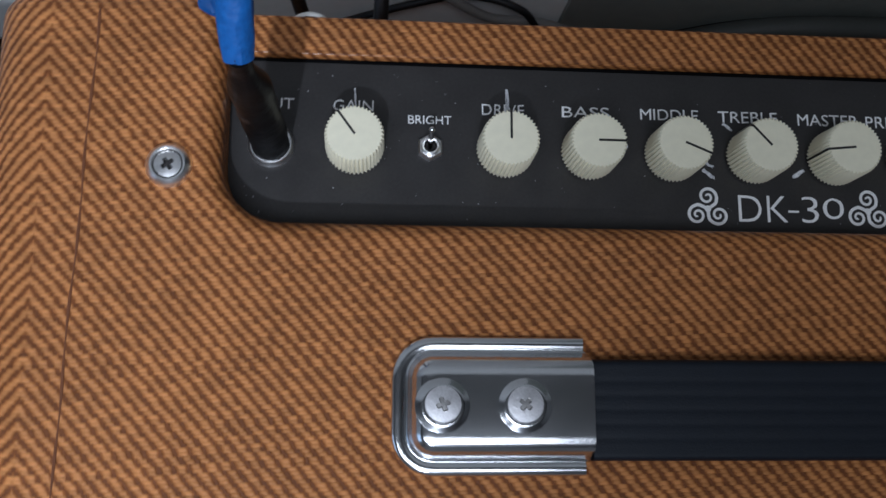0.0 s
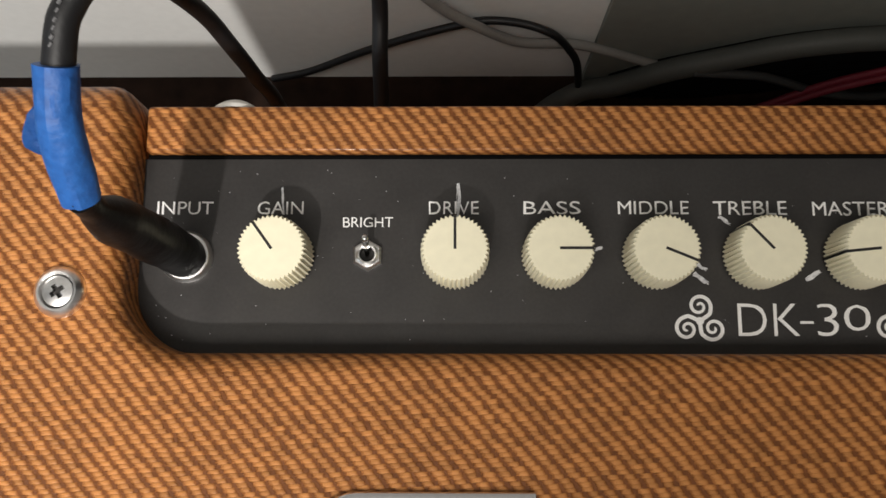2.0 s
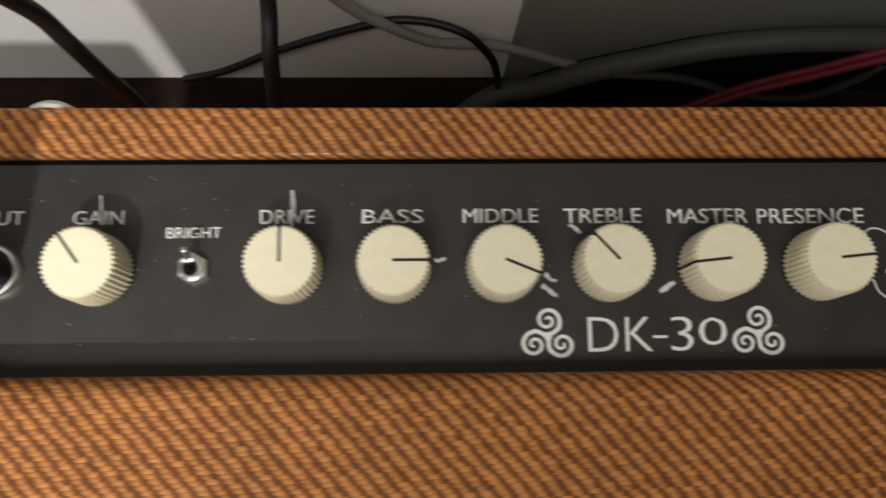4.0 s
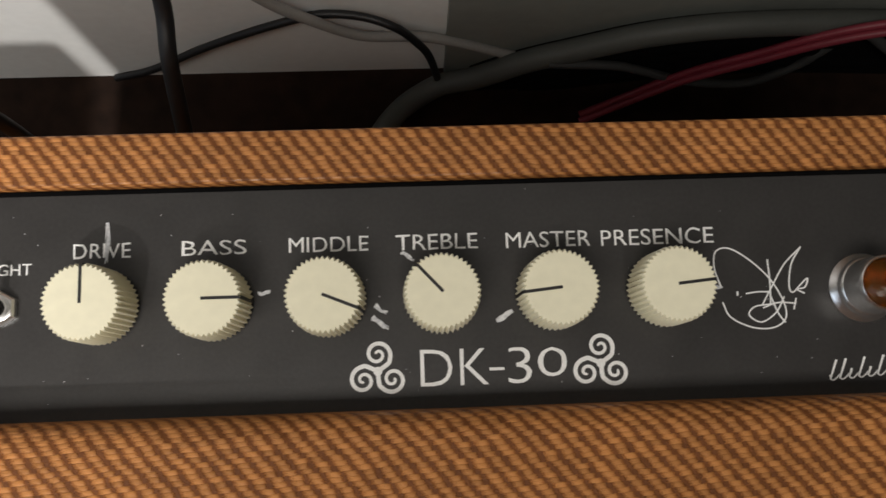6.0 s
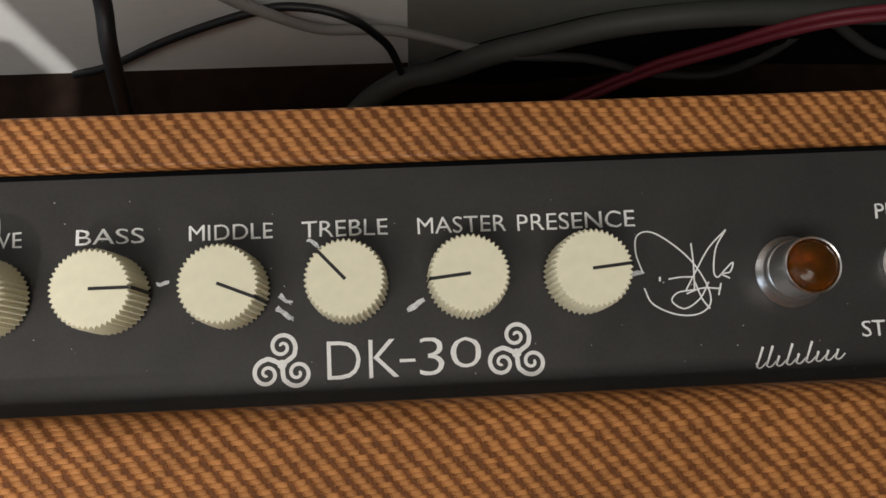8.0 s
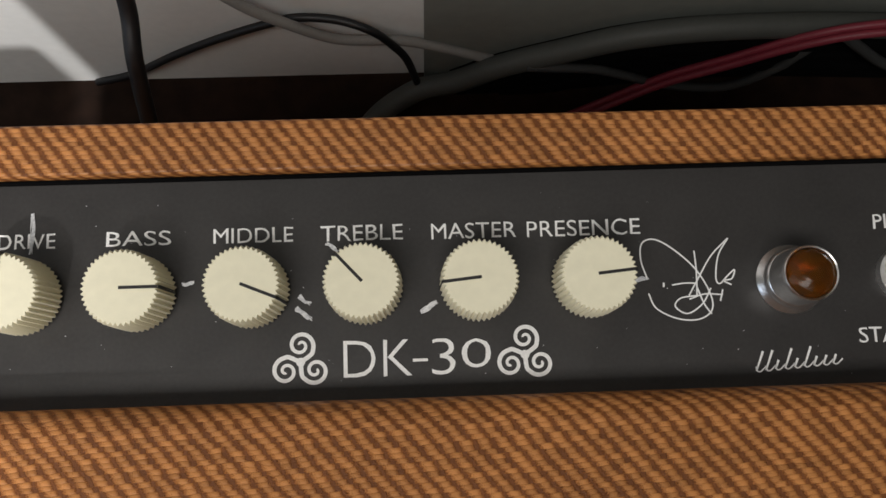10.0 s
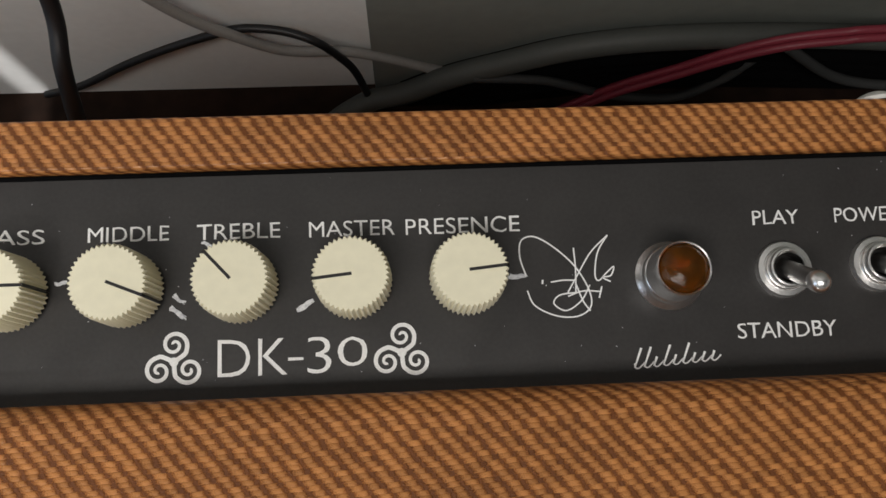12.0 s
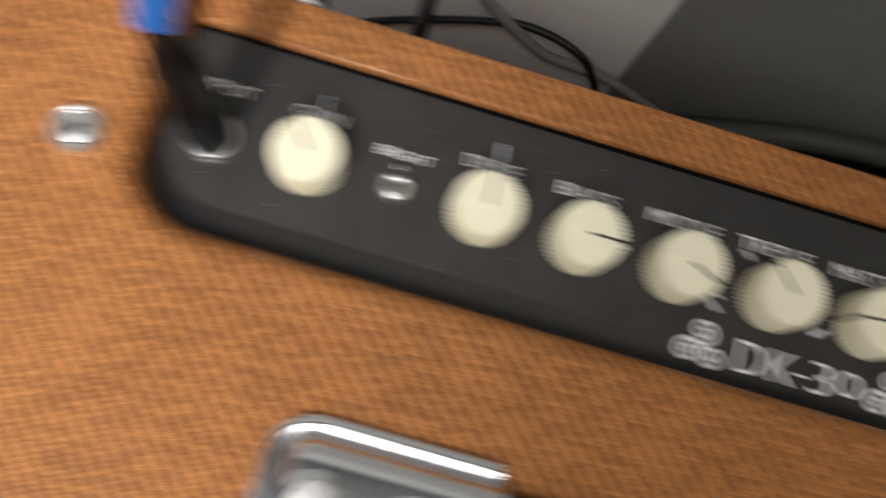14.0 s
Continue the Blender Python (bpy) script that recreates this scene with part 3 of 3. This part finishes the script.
def daub(points, width, seed):
    """A hand-drawn stroke of worn marker paint."""
    bm = bmesh.new()
    rnd = random.Random(seed)
    (ax, ay), (bx, by) = points
    for j in range(4):
        pts = [(ax + (bx - ax) * f + rnd.uniform(-1, 1) * width * 0.35, ay + (by - ay) * f + rnd.uniform(-1, 1) * width * 0.35) for f in (0.0, 0.35, 0.7, 1.0)]
        ribbon(pts, lambda f: width * 0.55 * (0.6 + 0.5 * math.sin(3 * f + j)), 0.0, 4, 0.00018 + 0.00002 * j, bm)
    part("paint_mark", bm, MARKER, panel, "smudged white marker stroke", smooth=None)


for i, (pts, w) in enumerate((
    (((-0.0530, 0.0222), (-0.0522, 0.0140)), 0.0006), (((0.0012, 0.0232), (0.0008, 0.0128)), 0.0011), (((0.0412, 0.0032), (0.0442, 0.0036)), 0.0010),
    (((0.0715, -0.0042), (0.0755, -0.0072)), 0.0011), (((0.0722, -0.0008), (0.0752, -0.0030)), 0.0010), (((0.0798, 0.0132), (0.0828, 0.0108)), 0.0008),
    (((0.1050, -0.0062), (0.1090, -0.0036)), 0.0012), (((0.1615, 0.0010), (0.1662, 0.0012)), 0.0011))):
    daub(pts, w * 1.35, i)

# dust on the panel
bm = bmesh.new()
rnd = random.Random(5)
for i in range(110):
    x, y, s = -0.09 + 0.37 * rnd.random() ** 1.6, rnd.uniform(-0.026, 0.030), rnd.uniform(0.00004, 0.00012)
    block(x - s, x + s * rnd.uniform(0.5, 2), y - s, y + s, 0.0, 0.00015, 0, 1, bm)
tagged(part("dust", bm, MARKER, panel, "pale dust specks", smooth=None), kind="stuff")


# ---- switches, jack and lamp ----
def bat(points, r0, r1, tip):
    bm = tube(points, lambda f: r0 + (r1 - r0) * f, 6, 16)
    end = Matrix.Translation(points[-1])
    bmesh.ops.create_uvsphere(bm, u_segments=18, v_segments=12, radius=tip, matrix=end)
    return bm


mini = part("mini_toggle", lathe([(0.0047, 0.0), (0.0047, 0.0018), (0.0041, 0.0024), (0.0033, 0.0024)], 6, close=False), NICKEL, amp, "small nickel toggle switch with a hexagon nut", at=pose(-0.0263, 0.0003, 0, 0, 0, 30), smooth=20)
part("bushing", lathe([(0.0034, 0.0), (0.0034, 0.0032), (0.0028, 0.0036), (0.0023, 0.0034), (0.0022, 0.0006)], 28, close=False), NICKEL, mini)
# dark-coloured cup gives the hollow its shade
part("well", lathe([(0.0022, 0.0028), (0.0021, 0.0006), (0.0, 0.0005)], 20), STEELDARK, mini, "hollow inside the bushing, its shade put into a dark colour")
part("lever", bat([(0, 0, 0.001), (0.0009, 0.0016, 0.0055), (0.0018, 0.0031, 0.0098)], 0.0008, 0.0011, 0.0012), CHROME, mini)


def toggle(x, y, lean):
    t = part("toggle_switch", lathe([(0.0076, 0.0, 0.3), (0.0076, 0.0003, 1), (0.0076, 0.0014, 1), (0.0073, 0.0018), (0.0061, 0.0020), (0.0056, 0.0012)], 288, 72, 0.00022, close=False), NICKEL, amp, "chromed bat-handle toggle switch with a knurled ring", at=Matrix.Translation((x, y, 0)))
    b = part("bushing", lathe([(0.0058, 0.0), (0.0058, 0.0026), (0.0056, 0.0029), (0.0054, 0.0027), (0.0053, 0.0030), (0.0053, 0.0046), (0.0051, 0.0050), (0.0046, 0.0051), (0.0041, 0.0046), (0.0040, 0.0004)], 48, close=False), NICKEL, t)
    # shade inside the bushing comes from this cup's dark colour
    part("well", lathe([(0.0040, 0.0042), (0.0039, 0.0006), (0.0, 0.0005)], 28), STEELDARK, b, "hollow inside the bushing, its shade put into a dark colour")
    lever = part("lever", bat([(0, 0.0005, 0.001), (0, -0.0020 * lean, 0.008), (-0.0002, -0.0057 * lean, 0.0190)], 0.0024, 0.0026, 0.0024), STEEL, t, "dull steel lever")
    part("lever_tip", lathe([(0.0025, -0.0014), (0.0028, -0.0004), (0.0028, 0.0008), (0.0025, 0.0022), (0.0016, 0.0032), (0.0005, 0.0036)], 28), NICKEL, lever, "polished rounded tip", at=pose(-0.0002, -0.0060 * lean, 0.0200, 21 * lean, 0, 0))


toggle(0.2362, -0.0006, 1)
toggle(0.2626, 0.0000, 1)
jack = part("input_jack", lathe([(0.0078, 0.0), (0.0078, 0.0016), (0.0070, 0.0026), (0.0058, 0.0028), (0.0054, 0.0012), (0.0, 0.001)], 40), NICKEL, amp, "nickel input jack with a round nut", at=Matrix.Translation((-0.0810, -0.0001, 0)))
lamp = part("pilot_lamp", lathe([(0.0093, 0.0), (0.0094, 0.0004), (0.0092, 0.0007), (0.0081, 0.0017), (0.0079, 0.0022), (0.0081, 0.0028), (0.0081, 0.0040), (0.0078, 0.0046), (0.0076, 0.0048), (0.0075, 0.0074), (0.0073, 0.0122), (0.0072, 0.0134), (0.0069, 0.0138), (0.0066, 0.0136), (0.0065, 0.0105)], 64, close=False), NICKEL, amp, "nickel pilot lamp with an amber jewel", at=Matrix.Translation((0.2049, -0.0012, 0)))
bm = bmesh.new()
rows = [[bm.verts.new((r * math.cos(2 * math.pi * (i + o) / 9), r * math.sin(2 * math.pi * (i + o) / 9), z)) for i in range(9)] for r, z, o in ((0.0067, 0.0112, 0), (0.0067, 0.0130, 0), (0.0052, 0.0150, 0.5), (0.0026, 0.0160, 0))]
for a, b, c in ((rows[0], rows[1], 0), (rows[1], rows[2], 0), (rows[2], rows[3], 1)):
    for i in range(9):
        bm.faces.new((a[i], a[(i + 1) % 9], b[(i + c) % 9]))
        bm.faces.new((b[i], b[(i + 1) % 9], a[(i + 1 - c) % 9]) if not c else (b[i], b[(i + 1) % 9], a[i]))
bm.faces.new(rows[-1])
bm.faces.new(rows[0])
part("jewel", bm, JEWEL, lamp, "amber faceted glass jewel", smooth=12)
# unseen brown metal cup, added to give the jewel its glints
part("glint_cup", lathe([(0.0063, 0.0100), (0.0050, 0.0070), (0.0022, 0.0052), (0.0, 0.0050)], 24), CUP, lamp, "brown metal cup added behind the jewel for glints")

# ---- strap handle ----
HY = -0.0883
handle = part("strap_handle", lathe([(0.001, TOP - 0.006), (0.001, TOP)], 8), STEELDARK, amp, "black ribbed strap handle with chromed end caps", at=Matrix.Translation((0.10, HY, 0)))


def strap():
    bm = bmesh.new()
    half, rows = 0.0156, []
    section = []
    for i in range(49):
        y = -half + 2 * half * i / 48
        edge = min(1, (half - abs(y)) / 0.002)
        groove = 0.0
        for g in (-0.0088, -0.0044, 0.0, 0.0044, 0.0088):
            groove -= 0.0002 * max(0, 1 - abs(y - g) / 0.0013)
        section.append((y, 0.0065 * math.sqrt(max(0, edge * (2 - edge))) * 0.35 + 0.0028 + groove))
    for k in range(41):
        x = -0.0768 + 0.1536 * k / 40
        lift = 0.0022 * (1 - (x / 0.0768) ** 2)
        top = [bm.verts.new((x, y, TOP + h + lift + 0.001)) for y, h in section]
        bot = [bm.verts.new((x, half, TOP + 0.001 + lift)), bm.verts.new((x, -half, TOP + 0.001 + lift))]
        rows.append(top + bot)
    for a, b in zip(rows, rows[1:]):
        m = len(a)
        for i in range(m):
            bm.faces.new((a[i], a[(i + 1) % m], b[(i + 1) % m], b[i]))
    return bm


part("strap", strap(), VINYL, handle, "black vinyl strap with moulded ribs", at=Matrix.Translation((0, -0.0012, 0)))


def end_cap():
    """A stamped cap: rim, groove and raised middle, rounded at one end and open at the other. Its open end looks along +x."""
    bm = bmesh.new()
    length, half, cr = 0.0608, 0.0214, 0.0130
    rings = []
    for d, z, back in ((0.0, 0.0, 0.0), (0.0, 0.0013, 0.0), (0.0007, 0.0020, 0.0), (0.0030, 0.0023, 0.0), (0.0038, 0.0018, 0.0), (0.0043, 0.0017, 0.0), (0.0050, 0.0022, -0.0008), (0.0060, 0.0040, -0.0012), (0.0072, 0.0060, -0.0016), (0.0084, 0.0073, -0.0018), (0.0100, 0.0079, -0.0018), (0.0124, 0.0081, -0.0018)):
        r = max(cr - d, 0.002)
        pts = [(length - back, -half + d)]
        for k in range(1, 8):
            pts.append((length - back + (cr - (length - back)) * k / 8, -half + d))
        for k in range(9):
            a = -math.pi / 2 - (math.pi / 2) * k / 8
            pts.append((d + r + r * math.cos(a), -half + d + r + r * math.sin(a)))
        for k in range(9):
            a = math.pi - (math.pi / 2) * k / 8
            pts.append((d + r + r * math.cos(a), half - d - r + r * math.sin(a)))
        for k in range(1, 8):
            pts.append((cr + (length - back - cr) * k / 8, half - d))
        pts.append((length - back, half - d))
        rings.append([bm.verts.new((x, y, z)) for x, y in pts])
    for a, b in zip(rings, rings[1:]):
        for i in range(len(a) - 1):
            bm.faces.new((a[i], a[i + 1], b[i + 1], b[i]))
    top = rings[-1]
    m = len(top)
    for i in range(m // 2 - 1):
        bm.faces.new((top[i], top[i + 1], top[m - 2 - i], top[m - 1 - i]))
    return bm


CAP = mesh_of("end_cap", end_cap(), CAPMETAL, 60)
for x, turn in ((-0.0392, 0), (0.2392, 180)):
    side = 1 if turn == 0 else -1
    c = part("end_cap", CAP, None, handle, "polished chrome end cap with two screws", at=pose(x - 0.10, 0, TOP, 0, 0, turn))
    for d, spin in ((0.0155, 20), (0.0408, 50)):
        part("cap_screw", phillips(0.0055, 0.0004, 0.0021, 0.0008), (WORNSTEEL, STEEL), amp, "cross-head screw in the chrome end cap", at=pose(x + side * d, HY + 0.0004, TOP + 0.0096, 0, 0, spin))
        part("dimple", lathe([(0.0086, -0.0001), (0.0078, 0.0002), (0.0068, 0.0007), (0.0060, 0.0010), (0.0055, 0.0009), (0.0054, 0.0002)], 36, close=False), CAPMETAL, amp, at=pose(x + side * d, HY, TOP + 0.0081))

# ---- guitar lead in the jack ----
lead = thing("instrument_lead", (-0.081, 0.0, 0.003), "black instrument lead with blue tape plugged into the input jack", "cable")
part("plug", tube([(-0.081, -0.0001, 0.002), (-0.0809, -0.0002, 0.02), (-0.0809, -0.0004, 0.045), (-0.0812, -0.0007, 0.064), (-0.0814, 0.0004, 0.0765)], lambda f: 0.0065 - 0.0003 * (f > 0.45) - 0.0029 * min(1, max(0, f - 0.66) / 0.20), 12, 24, wobble=0.07), SHRINK, lead, "black rubber plug barrel")
part("plug_collar", lathe([(0.0056, 0.0), (0.0057, 0.002), (0.0056, 0.010), (0.0051, 0.0108)], 28), RUBBER, lead, at=pose(-0.0814, -0.0006, 0.034, 1, 0, 0))
arch = [(-0.0814, 0.0007, 0.076), (-0.0812, 0.0126, 0.089), (-0.0789, 0.029, 0.0965), (-0.0767, 0.0353, 0.098), (-0.0737, 0.0400, 0.098), (-0.0709, 0.0447, 0.094), (-0.0751, 0.0579, 0.066), (-0.0822, 0.0747, 0.025), (-0.0849, 0.0863, -0.02), (-0.0824, 0.0854, -0.04), (-0.0788, 0.0829, -0.065), (-0.0770, 0.0830, -0.1200), (-0.0888, 0.0803, -0.2952), (-0.098, 0.0984, -0.4782), (-0.1568, 0.1383, -0.4792)]
part("sleeve", tube(arch, lambda f: 0.0035 - 0.0004 * min(1, f * 3), 12, 18), RUBBER, lead, "black rubber cable sleeve")


def creased(bm, axis, size, seed):
    """Pinches a tube of tape into flat folds and small sharp creases round its axis points."""
    line = smooth_path(axis, 14)
    for q in bm.verts:
        c = min(line, key=lambda p: (p - q.co).length)
        out = q.co - c
        k = Vector((q.co.x * 330, q.co.y * 55, q.co.z * 70 + seed))
        fold = abs(noise.noise(k)) * 1.6 - 0.35 + 0.5 * noise.noise(k * 2.7)
        q.co += out.normalized() * size * fold
    return bm


def tape_wrap():
    axis = [(-0.0814, 0.0006, 0.0752), arch[1], (-0.0799, 0.0236, 0.0952)]
    bm = tube(axis, lambda f: 0.0041 + 0.0005 * min(1, 2.2 * f), 16, 30)
    return creased(bm, axis, 0.00065, 4.0)


part("tape", tape_wrap(), TAPE, lead, "wrapped blue masking tape", smooth=22)


def tape_flap():
    """The pinched end of the tape: a thin stiff wing with a straight slanting outer edge."""
    bm = bmesh.new()
    rows = []
    for i in range(11):
        f = i / 10
        reach = 0.0070 * min(1, f / 0.22) ** 0.6 * (1 - 0.95 * (max(0, f - 0.25) / 0.75) ** 1.7)
        y, z = 0.0074 + 0.0125 * f, 0.0842 + 0.0092 * f
        row = []
        for j in range(5):
            w = j / 4
            lift = 0.0010 * noise.noise(Vector((f * 5, w * 3, 2))) - 0.0018 * w
            row.append(bm.verts.new((-0.0838 - reach * w, y - 0.0012 * w * f, z + lift)))
        rows.append(row)
    for a, b in zip(rows, rows[1:]):
        for i in range(4):
            bm.faces.new((a[i], a[i + 1], b[i + 1], b[i]))
    bmesh.ops.solidify(bm, geom=bm.faces[:], thickness=0.0003)
    return bm


part("tape_flap", tape_flap(), TAPE, lead, "loose folded end of blue tape", smooth=25)
# worn printing along the sleeve, too rubbed to read
bm = bmesh.new()
for k, (y, z) in enumerate(((0.0262, 0.0991), (0.0276, 0.0996), (0.0293, 0.1001), (0.0308, 0.1005), (0.0326, 0.1009), (0.0342, 0.1012))):
    x = -0.0796 + 0.16 * (y - 0.0262) * 1.6
    tube([(x - 0.0002, y - 0.0004, z - 0.0001), (x + 0.0003, y + 0.0004, z + 0.0001)], 0.00034 + 0.00008 * (k % 2), 2, 8, bm=bm)
part("printed_mark", bm, PALEPRINT, lead, "rubbed pale printing on the sleeve")


# ---- leads behind the amplifier ----
def cable(name, label, points, radius, mat, flat=1.0):
    ob = tagged(new(name, mesh_of(name, tube(points, radius, 10, 14, flat), mat, 60)), label, "cable", "leads behind the amplifier")
    return ob


cable("power_lead", "thick black lead hanging behind the amplifier", [(-0.038, 0.2672, 0.1), (-0.0399, 0.219, -0.0797), (-0.0412, 0.1774, -0.1832), (-0.0426, 0.1456, -0.2125), (-0.0444, 0.1018, -0.271), (-0.0472, 0.0565, -0.3531), (-0.0539, 0.0384, -0.4773)], 0.0046, RUBBER)
cable("thin_lead", "thin black lead looped against the wall", [(-0.160, 0.235, -0.4720), (-0.1244, 0.234, -0.4521), (-0.0758, 0.234, -0.4109), (-0.0339, 0.234, -0.3809), (0.0026, 0.236, -0.3635), (0.024, 0.2365, -0.3567), (0.0512, 0.2340, -0.3573), (0.0741, 0.2280, -0.3634), (0.0882, 0.2270, -0.388), (0.099, 0.226, -0.4180), (0.1081, 0.224, -0.4790)], 0.0031, RUBBER)
cable("pale_lead", "pale grey lead drooping along the wall", [(-0.044, 0.235, -0.250), (-0.0300, 0.2325, -0.2885), (-0.0084, 0.230, -0.3235), (0.0127, 0.229, -0.3465), (0.0365, 0.229, -0.3705), (0.0555, 0.230, -0.3832), (0.0927, 0.2335, -0.3945), (0.1218, 0.2335, -0.4083), (0.1525, 0.233, -0.4274), (0.1800, 0.2325, -0.4430), (0.230, 0.2325, -0.470)], 0.0040, PALECABLE)
HOSE = [(0.020, 0.1000, -0.4740), (0.060, 0.1850, -0.4740), (0.1007, 0.2190, -0.4723), (0.1389, 0.222, -0.4543), (0.1742, 0.222, -0.4212), (0.2158, 0.222, -0.3955), (0.2549, 0.222, -0.3735), (0.2939, 0.222, -0.3616), (0.3339, 0.222, -0.357), (0.3750, 0.222, -0.3563), (0.4175, 0.222, -0.3585), (0.4926, 0.222, -0.3668), (0.62, 0.222, -0.392)]
cable("grey_hose", "wide dark grey cable sleeve curving along the wall", HOSE, 0.0094, GREYCABLE)
# matt black tubes added to fill the dark area below the sleeve
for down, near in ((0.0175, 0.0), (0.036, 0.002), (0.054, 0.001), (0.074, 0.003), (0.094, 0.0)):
    cable("black_filler", "matt black tube added to fill the dark area under the grey sleeve", [(x, 0.2295 - near, max(z - down, FLOOR + 0.009)) for x, y, z in HOSE if x > 0.13 and z - down > FLOOR - 0.03], 0.0105, MATTBLACK)
for off, near in ((0.0, 0.0), (0.0024, -0.0052)):
    cable("red_lead", "dark red twin lead rising over the cables", [(0.225, 0.190 - near, FLOOR + 0.002 + off), (0.2554, 0.199 - near, -0.4697 + off), (0.2834, 0.204 - near, -0.4456 + off), (0.3067, 0.206 - near, -0.4216 + off), (0.3419, 0.206 - near, -0.3900 + off), (0.3738, 0.206 - near, -0.3598 + off), (0.4065, 0.206 - near, -0.3399 + off), (0.4426, 0.206 - near, -0.3315 + off), (0.4676, 0.206 - near, -0.3280 + off), (0.60, 0.208 - near, -0.325 + off)], 0.0030, REDCABLE)
cable("floor_lead", "dark grey lead sagging to the floor", [(0.190, 0.2150, -0.4080), (0.2099, 0.2140, -0.4080), (0.2425, 0.2135, -0.4120), (0.2675, 0.2130, -0.4244), (0.3102, 0.2120, -0.4483), (0.3603, 0.2120, -0.4545), (0.3902, 0.2160, -0.4281), (0.402, 0.2200, -0.4100), (0.415, 0.226, -0.390)], 0.0036, DIMCABLE)
cable("floor_lead", "dark grey lead sagging to the floor", [(0.4156, 0.2140, -0.360), (0.4356, 0.2130, -0.3799), (0.4686, 0.2120, -0.4105), (0.5014, 0.2120, -0.4304), (0.5443, 0.2120, -0.4409), (0.640, 0.2120, -0.450)], 0.0042, DIMCABLE)
